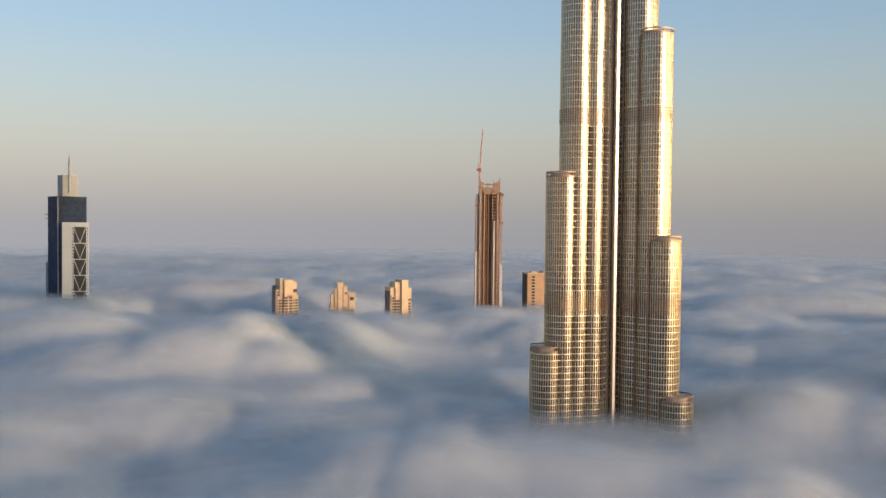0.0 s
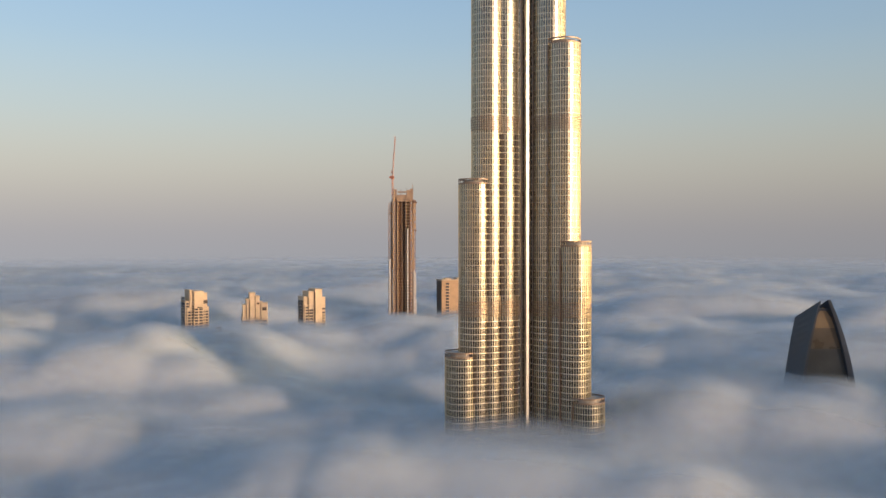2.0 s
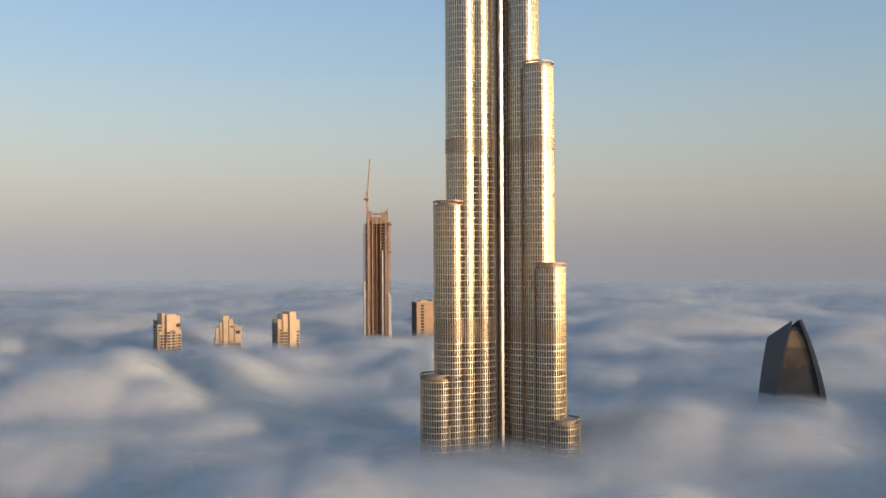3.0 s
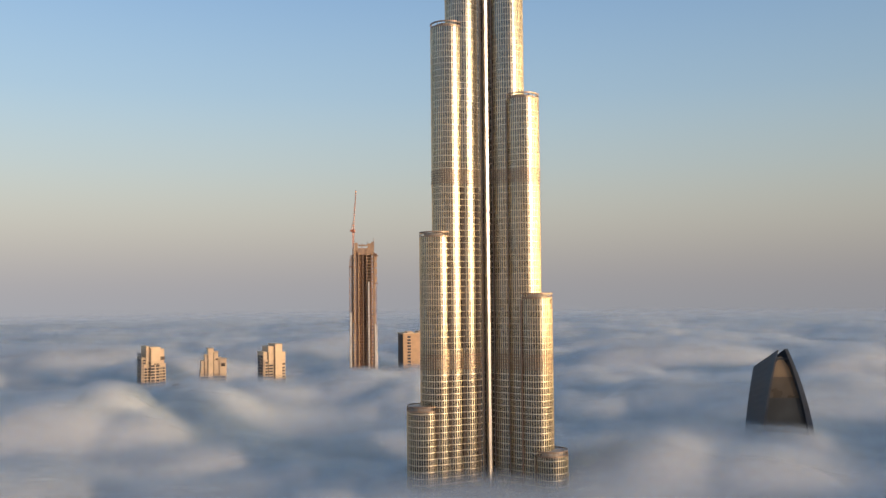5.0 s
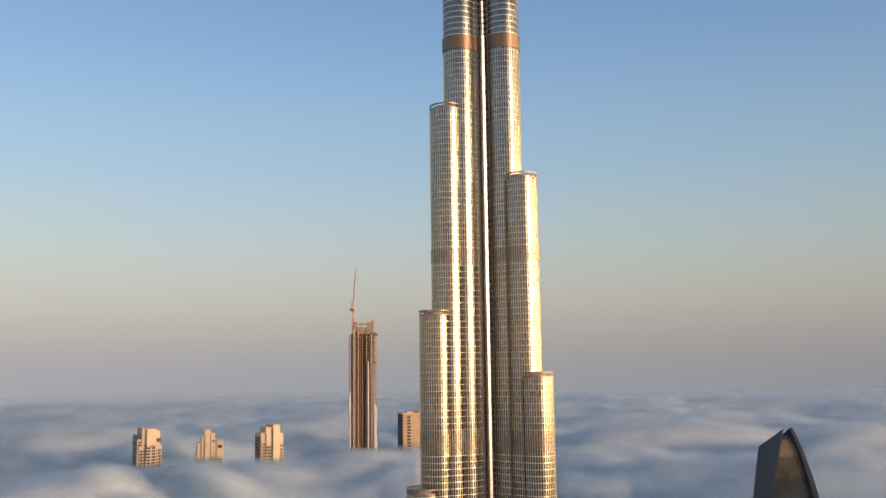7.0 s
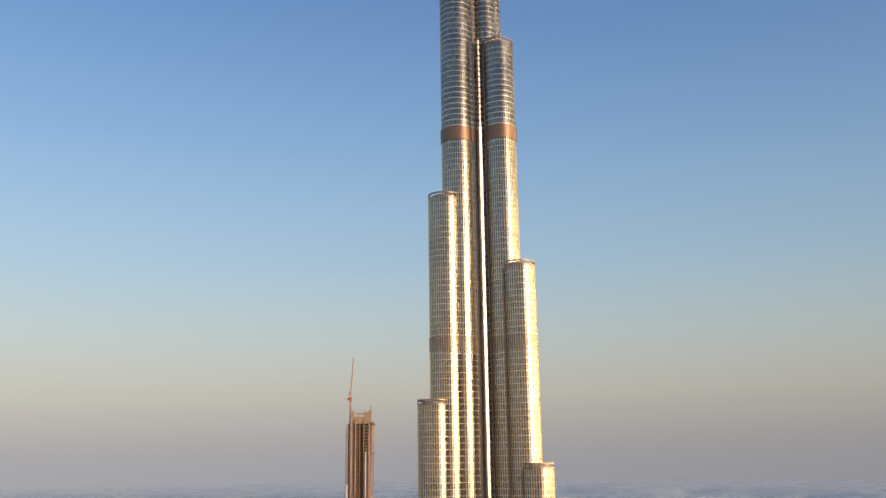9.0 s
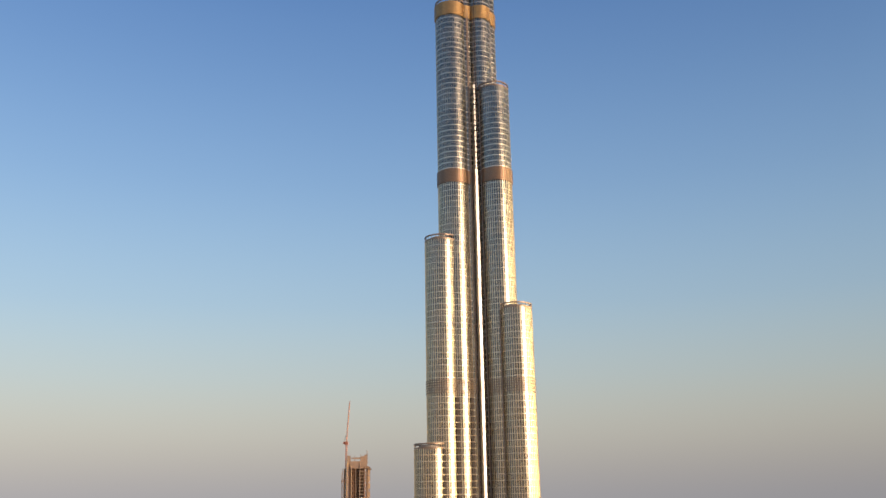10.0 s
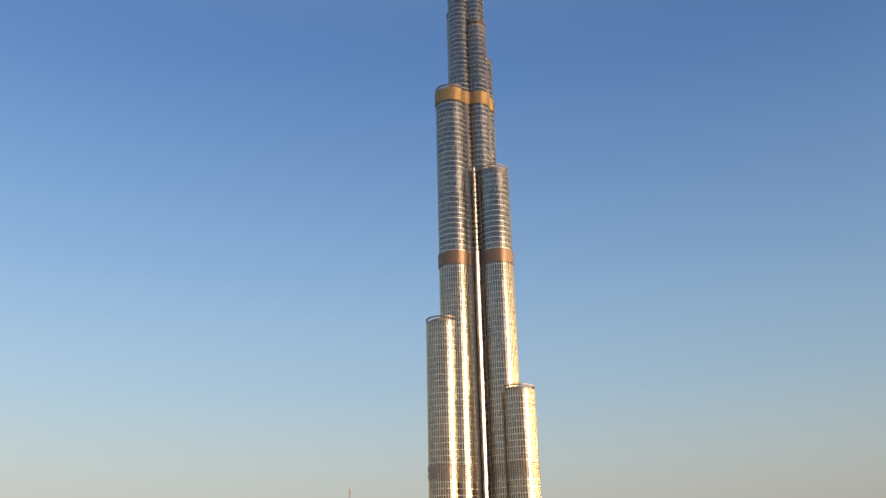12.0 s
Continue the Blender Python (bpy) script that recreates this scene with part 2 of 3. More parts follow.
def domes(x, y, span, seed):
    """Rounded heads of many sizes that press against one another, 0 to 1, like the top of a cloud."""
    rng = np.random.RandomState(seed)
    table = rng.rand(4, 256, 256)
    u, w = x / span, y / span
    iu, iw = np.floor(u).astype(int), np.floor(w).astype(int)
    best = np.zeros_like(x)
    for du in (-1, 0, 1):
        for dw in (-1, 0, 1):
            a, b = (iu + du) % 256, (iw + dw) % 256
            cu, cw = iu + du + table[0, a, b], iw + dw + table[1, a, b]
            size = 0.55 + 0.4 * table[2, a, b]
            d = ((u - cu) ** 2 + (w - cw) ** 2) / size ** 2
            best = np.maximum(best, np.sqrt(np.clip(1 - d, 0, 1)) * (0.35 + 0.65 * table[3, a, b]) * size / 0.95)
    return best


# billows that stand out of the fog, with unseen banks added to shade it: x, y, height of the top, half width, half
# depth, turn in degrees
BILLOWS = (
    (-306, 690, 122, 42, 48, 0), (-320, 640, 112, 60, 50, 0), (-262, 640, 101, 50, 46, 0), (-395, 640, 103, 95, 50, 0), (-571, 827, 108, 130, 80, -8), (-311, 490, 97, 200, 70, -8),
    (-235, 890, 105, 70, 45, 0), (-150, 925, 106, 85, 50, 0), (-60, 885, 103, 80, 45, 0),
    (-80, 405, 98, 110, 45, 0), (10, 402, 99, 95, 48, -6), (62, 388, 100, 55, 36, 0),
    # 330, 400 and 600 are unseen banks added to shade the right-hand fog
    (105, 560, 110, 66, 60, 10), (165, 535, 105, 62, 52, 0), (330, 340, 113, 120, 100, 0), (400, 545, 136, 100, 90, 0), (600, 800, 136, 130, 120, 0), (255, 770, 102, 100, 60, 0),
    (-420, 1180, 108, 140, 70, 0), (-640, 1350, 113, 240, 90, 0), (-330, 1420, 110, 190, 80, 0), (-60, 1500, 110, 220, 90, 0),
    (270, 1350, 111, 190, 90, 0), (480, 1150, 110, 170, 90, 0), (130, 1080, 102, 130, 60, 0), (-190, 1700, 112, 260, 100, 0),
)
# where the fog lies low, or level against a building: x, y, reach, height
SETTLED = ((-447, 790, 60, 80), (-127, 742, 95, 77), (105, 455, 48, 82), (175, 430, 75, 78), (280, 650, 60, 80),
           (0, 500, 75, 88), (-388, 985, 45, 89), (-316, 985, 40, 97), (-246, 985, 45, 94), (-162, 1130, 55, 91), (-100, 1165, 50, 92),
           (-765, 1090, 90, 94), (203, 622, 34, 96), (-318, 888, 36, 84))


def fog_height(x, y):
    """Broad swells, rounded puffs that flatten with distance, and the billows above."""
    r = np.hypot(x, y)
    wx = x + 90 * grid_noise(x / 300, y / 280, 3) + 26 * grid_noise(x / 90, y / 90, 13)
    wy = y + 90 * grid_noise(x / 300 + 9, y / 280 + 4, 4) + 26 * grid_noise(x / 90 + 5, y / 90, 14)
    h = 20 * grid_noise(wx / 560, wy / 460, 5)
    puff = 0
    for span, rise, seed in ((230, 24, 6), (125, 27, 7), (62, 17, 8), (30, 7, 9)):
        fade = np.clip(span * 22 / r, 0, 1) ** 1.2
        puff = puff + rise * fade * (domes(wx / 1.3 + 31 * seed, wy / 0.85, span, seed) - 0.42)
    # the fog is combed smooth in places
    rough = np.clip(0.75 + 1.1 * grid_noise(x / 420 + 2, y / 380 + 6, 11), 0.3, 1.25)
    near = np.clip((r - 150) / 450, 0.2, 1) * np.clip(1500 / r, 0, 1) ** 0.45 * np.clip((4200 - r) / 1900, 0.04, 1)
    puff = puff * rough
    h = 83 + (h + puff) * near
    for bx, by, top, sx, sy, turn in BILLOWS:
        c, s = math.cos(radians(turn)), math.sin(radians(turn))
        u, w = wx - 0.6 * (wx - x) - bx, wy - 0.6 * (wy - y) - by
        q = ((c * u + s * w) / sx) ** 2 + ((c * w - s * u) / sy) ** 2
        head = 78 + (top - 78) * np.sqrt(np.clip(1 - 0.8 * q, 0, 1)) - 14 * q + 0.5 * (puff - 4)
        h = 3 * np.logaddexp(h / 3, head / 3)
    for px, py, reach, level in SETTLED:
        w = np.exp(-(((x - px) ** 2 + (y - py) ** 2) / reach ** 2) ** 1.5)
        h = h * (1 - w) + level * w
    return h


def fog_sea():
    n_az, n_r = 300, 210
    a = np.linspace(-1, 1, n_az)
    az = np.radians(42 * a + 138 * np.sign(a) * np.clip((np.abs(a) - 0.72) / 0.28, 0, 1) ** 2 * 1.0)
    r = np.concatenate([np.geomspace(0.05, 290, 16)[:-1], np.geomspace(290, 1700, 145)[:-1], np.geomspace(1700, 4950, n_r - 159)])
    R, A = np.meshgrid(r, az, indexing="ij")
    x, y = R * np.sin(A), R * np.cos(A)
    base = fog_height(x, y)
    count = 12
    levels = [(-5.5 + 1.15 * k, 0.33 * (1 - k / count) ** 1.25 + 0.02 if k else 1.0) for k in range(count)]
    verts, faces, dens = [], [], []
    i, j = np.meshgrid(np.arange(n_r - 1), np.arange(n_az - 1), indexing="ij")
    q = (i * n_az + j).ravel()
    quad = np.stack([q, q + n_az, q + n_az + 1, q + 1], 1)
    sheets = []
    edge = np.clip((4600 - R) / 3300, 0, 1) ** 1.9
    floor_edge = np.clip((4850 - R) / 2050, 0, 1) ** 1.4
    for k, (lift, d) in enumerate(levels):
        sheets.append((base + lift + 1.8 * grid_noise(x / 120 + 5 * k, y / 105, 20 + k), d * (edge if k else floor_edge)))
    for k, (z, cover) in enumerate(sheets):
        faces.append(quad + k * n_r * n_az)
        verts.append(np.stack([x, y, z], -1).reshape(-1, 3))
        dens.append(cover.ravel())
    v, f, d = np.concatenate(verts), np.concatenate(faces), np.concatenate(dens)
    me = bpy.data.meshes.new("cloud_sea")
    me.vertices.add(len(v))
    me.vertices.foreach_set("co", v.ravel())
    me.loops.add(f.size)
    me.loops.foreach_set("vertex_index", f.ravel().astype(np.int32))
    me.polygons.add(len(f))
    me.polygons.foreach_set("loop_start", np.arange(0, f.size, 4, dtype=np.int32))
    me.update(calc_edges=True)
    me.polygons.foreach_set("use_smooth", np.ones(len(f), dtype=bool))
    at = me.attributes.new("fog_cover", "FLOAT", "POINT")
    at.data.foreach_set("value", d.astype(np.float32))
    me.materials.append(M_FOG)
    return tagged(new("cloud_sea", me), "thick sea of soft morning fog with rolling billows", "fog", kind="stuff")


fog_sea()
g = Shape().raw([(x, y, 0) for x, y in ((-4800, -4800), (4800, -4800), (4800, 4800), (-4800, 4800))], [(0, 1, 2, 3)])
tagged(new("ground", g.mesh("ground", M_GROUND)), "sandy city ground hidden under the fog", "ground", kind="structure")

# ---- the great tower ----
TX, TY = 0.6, 530.0
FLOOR = 3.62
BANDS = ((151.0, 160.5), (258.7, 267.2), (389.0, 397.8), (505.5, 515.0))   # louvred plant floors
LEFT, RIGHT, REAR = Vector((-0.899, -0.438)), Vector((0.829, -0.559)), Vector((0.07, 0.998))
# wing, way out from the core, radius, top
TUBES = (
    (LEFT, 42.6, 9.7, 131.0), (LEFT, 34.0, 9.7, 231.0), (LEFT, 25.9, 9.7, 354.5), (LEFT, 16.4, 9.7, 517.5), (LEFT, 7.9, 7.5, 640.0),
    (RIGHT, 40.8, 9.4, 106.5), (RIGHT, 31.9, 9.4, 195.0), (RIGHT, 24.7, 9.4, 311.0), (RIGHT, 14.5, 9.4, 456.0), (RIGHT, 4.6, 7.5, 572.0), (RIGHT, 4.2, 7.0, 640.0),
    (REAR, 36.0, 9.7, 160.0), (REAR, 27.0, 9.7, 270.0), (REAR, 18.0, 9.7, 420.0), (REAR, 9.0, 9.0, 560.0),
)
SEGS = 44
tower = thing("skyscraper", "very tall stepped tower of clustered steel-and-glass tubes", "skyscraper", at=(TX, TY, 0))
rng = random.Random(4)


def outline(radius, n, axis=0.0, power=2.0):
    """Points and outward normals round a bay; power over 2 flattens its tip (along axis, in radians) and its flanks."""
    rows = []
    for k in range(n):
        a = 2 * math.pi * k / n
        c, s = math.cos(a), math.sin(a)
        r = radius / (abs(c) ** power + abs(s) ** power) ** (1 / power)
        nx, ny = math.copysign(abs(c) ** (power - 1), c), math.copysign(abs(s) ** (power - 1), s)
        rows.append((Vector((c * r, s * r)), Vector((nx, ny)).normalized()))
    turn = Matrix.Rotation(axis, 2)
    return [(turn @ p, turn @ q) for p, q in rows]


def hoop_shape(shape, rim, d0, d1, z0, z1):
    """A hoop that follows the outline between two distances from it."""
    v, f, n = [], [], len(rim)
    for p, q in rim:
        a, b = p + q * d0, p + q * d1
        v += [(a.x, a.y, z0), (b.x, b.y, z0), (b.x, b.y, z1), (a.x, a.y, z1)]
    for k in range(n):
        i, j = 4 * k, 4 * ((k + 1) % n)
        f += [(i + 1, j + 1, j + 2, i + 2), (i + 2, j + 2, j + 3, i + 3), (i, j, j + 1, i + 1)]
    return shape.raw(v, f)


def tube(center, radius, top, single, axis=0.0, power=2.0):
    """One rounded bay: panes floor by floor, fins, spandrel hoops, louvred plant floors and an open crown."""
    n = max(24, int(SEGS * radius / 9.7))
    cx, cy = center
    rim = outline(radius, n, axis, power)
    v, f = [], []
    roof = top - 3.0
    levels = [z for z in np.arange(0.0, roof - 0.5, FLOOR)] + [roof]
    for z0, z1 in zip(levels[:-1], levels[1:]):
        for k in range(n):
            (p, pn), (q, qn) = rim[k], rim[(k + 1) % n]
            lean, swing = rng.gauss(0, 0.008), rng.gauss(0, 0.004)
            o = len(v)
            for at, out, zz, d in ((p, pn, z0, lean + swing), (q, qn, z0, lean - swing), (q, qn, z1, -lean - swing), (p, pn, z1, -lean + swing)):
                w = at + out * d
                v.append((w.x, w.y, zz))
            f.append((o, o + 1, o + 2, o + 3))
    bay = link("bay", mesh_from("bay", v, f, M_GLASS), tower, m=pose(cx, cy, 0))

    broad = hoop_shape(Shape(), rim, -0.05, 0.18, -0.23, 0.20)
    slim = hoop_shape(Shape(), rim, -0.05, 0.10, -0.15, 0.13)
    upper = hoop_shape(Shape(), rim, -0.05, 0.16, -0.24, 0.22)
    rest = Shape()
    broad_mesh, slim_mesh = broad.mesh("spandrel", M_SPANDREL), slim.mesh("spandrel", M_SPANDREL)
    for z in levels[:-1]:
        if any(a + 0.3 < z < b - 0.3 for a, b in BANDS):
            continue
        hoop = broad if z < BANDS[0][1] else slim if z < BANDS[2][0] else upper
        if single and 80 < z < single:
            link("spandrel", slim_mesh if hoop is slim else broad_mesh, bay, m=pose(0, 0, z))
        else:
            rest.raw([(x, y, zz + z) for x, y, zz in hoop.v], hoop.f)
    if rest.v:
        link("spandrel_rest", rest.mesh("spandrel_rest", M_SPANDREL), bay, kind="stuff")

    w, z_top = 0.15, roof + 0.6
    low_top = min(z_top, BANDS[2][0])
    fin = Shape().prism([(-0.05, -w), (0.24, -w * 0.8), (0.24, w * 0.8), (-0.05, w)], 0, low_top)
    if z_top > low_top:      # slighter fins above the third plant floor
        fin.prism([(-0.05, -w * 0.35), (0.14, -w * 0.3), (0.14, w * 0.3), (-0.05, w * 0.35)], low_top, z_top)
    if single:
        fin_mesh = fin.mesh("fin", M_STEEL)
        for p, q in rim:
            link("fin", fin_mesh, bay, m=pose(p.x, p.y, 0, 0, 0, math.degrees(math.atan2(q.y, q.x))))
    else:
        fins = Shape()
        for p, q in rim:
            fins.raw([(p.x + x * q.x - y * q.y, p.y + x * q.y + y * q.x, z) for x, y, z in fin.v], fin.f)
        link("fin_rest", fins.mesh("fin_rest", M_STEEL), bay, kind="stuff")

    for at_level, (lo, hi) in enumerate(BANDS):
        if hi > top + 3:
            continue
        hi = min(hi, top - 1.5)
        proud = at_level > 1          # the upper plant floors are closed bronze drums, the lower ones open slats
        slats = Shape()
        if proud:
            hoop_shape(slats, rim, -0.6, 0.50, lo, hi)
        count = 9 if proud else 6
        for k in range(count):
            z = lo + (hi - lo) * (k + 0.5) / count
            hoop_shape(slats, rim, -0.1, 0.75 if proud else 0.55 if at_level else 0.34, z - 0.3, z + (0.3 if proud else 0.2))
        link("louvre_band", slats.mesh("louvre_band", (M_BRONZE, M_SLAT, M_BRONZE, M_BRONZE_LIT)[at_level]), bay, "bronze louvred plant floor")

    crown = Shape()
    hoop_shape(crown, rim, -0.5, 0.30, top - 0.75, top)
    hoop_shape(crown, rim, -0.1, 0.25, roof - 0.3, roof + 0.6)
    for p, q in rim[::2]:
        crown.bar((p.x, p.y, roof), (p.x, p.y, top - 0.3), 0.14)
    link("crown", crown.mesh("crown", M_SLAT), bay, "open dark bronze parapet ring")
    deck = Shape()
    deck.prism([tuple(p - q * 0.1) for p, q in rim], roof - 0.6, roof)
    deck.prism([tuple(p * 0.74) for p, q in rim], roof, top - 0.9)
    deck.box(-3.2, 2.4, -2.2, 2.0, roof, roof + 2.2).box(2.8, 4.6, -3.5, 1.0, roof, roof + 1.5).box(-5.5, -3.8, -1.2, 3.4, roof, roof + 1.2)
    link("roof_deck", deck.mesh("roof_deck", M_ROOF), bay)
    return bay


for wing, out, rad, high in TUBES:
    tube(wing * out, rad, high, {42.6: 131, 34.0: 230, 40.8: 106, 31.9: 195, 25.9: 350, 24.7: 310}.get(out),
         math.atan2(wing.y, wing.x), 2.2 if wing is RIGHT else 2.0)
# narrow shafts against the core and the bright service strip in the notch
tube((8.7, 4.5), 6.0, 547.0, None)
tube((-8.2, 5.5), 7.6, 588.0, None)
tube((1.6, 1.5), 6.9, 640.0, None)
strip, ticks = Shape(), Shape()
for z in np.arange(0.0, 456.0, FLOOR):
    slim_top = z > BANDS[2][1]
    strip.box(-0.7 if slim_top else -1.0, 0.3 if slim_top else 0.62, -1.6, 2.0, z + (0.6 if slim_top else 0.05), z + FLOOR - 0.05)
    ticks.box(1.0, 1.5, -1.5, -0.2, z + 0.8, z + FLOOR - 0.9)
link("service_strip", strip.mesh("service_strip", M_MAST), tower, "polished steel service strip", kind="stuff", m=pose(-0.7, -12.0, 0, 0, 0, 29))
link("service_ledge_rest", ticks.mesh("service_ledge_rest", M_DARK_SHADE), tower, "short dark ledges", kind="stuff", m=pose(-0.7, -12.0, 0, 0, 0, 29))
# solid dark bars; the grooves' shade is put into their colour
link("groove_shade", Shape().box(-0.6, 0.6, -0.4, 2.0, 0, 512).mesh("groove_shade", M_SLAT), tower, "dark bar coloured as a shaded vertical groove", m=pose(-3.7, -10.4, 0, 0, 0, 10))
link("groove_shade", Shape().box(-0.2, 0.2, -0.4, 2.0, 0, 575).mesh("groove_shade", M_DARK_SHADE), tower, "dark bar coloured as a shaded vertical groove", m=pose(0.9, -10.3, 0))


def junctions(wing, side, bays, width, proud, z_low, z_high, by_floor):
    """Dark panels for the shade of recesses, and dark joints, where two rounded bays meet on the flank that the V of
    the wings encloses.
    """
    turn = math.degrees(math.atan2(side.y, side.x)) + 90
    # raised dark panels stand for the shade inside recessed balconies
    panel = Shape().box(-width / 2, width / 2, 0, 1.5, 0.4, FLOOR - 0.35).mesh("balcony_shade", M_DARK_SHADE) if by_floor else None
    for (s1, top), (s2, _) in zip(bays[:-1], bays[1:]):
        mid = (s1 + s2) / 2
        h = math.sqrt(9.7 ** 2 - ((s1 - s2) / 2) ** 2) + proud
        p = wing * mid + side * h
        high = min(z_high, top - 4)
        if by_floor:
            for z in np.arange(0.0, high, FLOOR):
                if z > z_low and not any(a - 3 < z < b for a, b in BANDS):
                    link("balcony_shade", panel, tower, m=pose(p.x, p.y, z, 0, 0, turn))
        else:
            link("seam", Shape().box(-width / 2, width / 2, 0, 1.5, 0, high).mesh("seam", M_SLAT), tower, "dark joint between bays", m=pose(p.x, p.y, 0, 0, 0, turn))


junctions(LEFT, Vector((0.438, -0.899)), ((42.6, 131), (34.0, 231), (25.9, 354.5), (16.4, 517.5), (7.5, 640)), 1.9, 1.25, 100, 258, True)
junctions(RIGHT, Vector((-0.559, -0.829)), ((40.8, 106.5), (31.9, 195), (24.7, 311), (14.5, 456), (4.6, 572)), 0.6, 1.0, 0, 450, False)


# ---- the other towers above the fog ----
def facade_rows(shape, x0, x1, y, z0, z1, cols, step, w, h, depth=0.25):
    """Window panes set a little proud of a wall whose plane is y."""
    pitch = (x1 - x0) / cols
    z = z0
    while z + h < z1:
        for k in range(cols):
            c = x0 + pitch * (k + 0.5)
            shape.box(c - w * pitch / 2, c + w * pitch / 2, y - depth, y + 0.2, z, z + h)
        z += step


def stepped_tower(label, at, turn, blocks, mat, notches=(), group="stepped apartment towers"):
    """Apartment tower out of tall blocks (x0, x1, y0, y1, top, windows' top); balconies on the lit face."""
    t = thing("apartment_tower", label, "building", group, at=at, turn=turn)
    for x0, x1, y0, y1, top, glazed in blocks:
        wall = link("wall", Shape().box(x0, x1, y0, y1, 0, top, 0.25).mesh("wall", mat), t)
        cap = Shape().box(x0 - 0.25, x1 + 0.25, y0 - 0.25, y1 + 0.25, top, top + 0.7)
        link("parapet", cap.mesh("parapet", M_SLAB), wall)
        if glazed:
            win, slab = Shape(), Shape()
            cols = max(1, int((x1 - x0) / 4.2))
            facade_rows(win, x0 + 0.4, x1 - 0.4, y0, 70, glazed, cols, 3.3, 0.72, 2.3)
            link("windows", win.mesh("windows", M_WINDOW), wall, kind="stuff")
            z = 69.5
            while z < glazed:
                slab.box(x0 + 0.6, x1 - 0.6, y0 - 1.1, y0 + 0.2, z, z + 0.9)
                z += 3.3
            link("balconies", slab.mesh("balconies", M_SLAB), wall, kind="stuff")
            side = Shape()
            z = 70.0
            while z < glazed + 4:
                for k in range(2):
                    c = y0 + (y1 - y0) * (0.27 + 0.46 * k)
                    side.box(x0 - 0.2, x0 + 0.3, c - 0.2 * (y1 - y0), c + 0.2 * (y1 - y0), z, z + 2.9)
                z += 3.3
            link("side_windows", side.mesh("side_windows", M_WINDOW), wall, kind="stuff")
    # dark panels: notch windows, and thin upright strips along the blocks' edges
    for x0, x1, y, z0, z1 in notches:
        link("notch_panel", Shape().box(x0, x1, y - 0.3, y + 0.3, z0, z1).mesh("notch_panel", M_DARK_SHADE), t, "dark notch panel")
    return t


stepped_tower("sand-coloured apartment tower with stepped crown and balconies", (-386, 1000, 0), 42, (
    (-13, 13, -8, 10, 112.5, 111), (-6.5, 5.5, -11, 6, 131.5, 112), (-14.5, -8, -6, 8, 120, 119), (5.5, 11.5, -7, 8, 129, 112), (-10, -6.5, -8, 8, 133, 0)), M_SAND,
    ((5.2, 11.8, -7, 117, 121), (-2, 4, -11, 112.5, 113.6), (-6.3, -5.6, -11, 100, 131)))
stepped_tower("sand-coloured apartment tower with pyramid-like stepped top", (-315, 1000, 0), 22, (
    (-15, 14, -8, 9, 102.0, 101), (-14, -10, -7, 8, 116, 0), (-10, -6, -8, 8, 123, 0), (-6.5, 0, -9, 8, 130, 0), (0, 5, -8, 8, 126, 0), (5, 9, -8, 8, 119, 0), (6.5, 14, -9.5, 7, 118, 101)), M_SAND,
    ((8, 12.5, -9.5, 110, 113.5), (2, 4.5, -8, 117, 119), (-10.2, -9.6, -8, 90, 116), (-6.6, -6.0, -9, 90, 123), (-0.4, 0.2, -9, 90, 126)))
stepped_tower("sand-coloured apartment tower with a high slab front", (-247, 1000, 0), 40, (
    (-13, 13, -8, 10, 117.0, 116), (-1.5, 7.5, -11, 6, 134.5, 0), (-9, -1.5, -9, 6, 132, 114), (-14, -9, -7, 8, 126, 117), (7.5, 12.5, -9, 8, 125, 110)), M_SAND,
    ((-1.9, -1.2, -11, 90, 132), (8, 12, -9, 111, 113), (-8.8, -8.2, -9, 90, 126)))


def slab_block():
    t = thing("apartment_block", "tan slab block with two columns of dark windows", "building", at=(-98, 1195, 0), turn=24)
    wall = link("wall", Shape().box(-21, 24, -8, 14, 0, 135, 0.3).mesh("wall", M_TAN), t)
    link("parapet", Shape().box(-22, 25, -9, 15, 135, 136.2).box(-14, -6, -4, 6, 136, 138).box(2, 22, -6, 8, 136, 138.6).mesh("parapet", M_SLAB), t)
    # dark sheet over the left face carries its shade as colour
    link("side_shade", Shape().box(-21.3, -20.8, -7, 13, 60, 134).mesh("side_shade", M_DARK_SHADE), t, "dark sheet for the shade on the left side")
    for x0, x1 in ((-15, -10.5), (4, 13)):
        z = 72.0
        while z < 130:
            pane = Shape().box(x0, x1, -8.3, -7.5, z, z + 2.6)
            link("window", pane.mesh("window", M_WINDOW), wall)
            link("sill", Shape().box(x0 - 0.4, x1 + 0.4, -8.9, -7.5, z - 0.7, z - 0.1).mesh("sill", M_SLAB), wall)
            z += 4.1
    return t


slab_block()


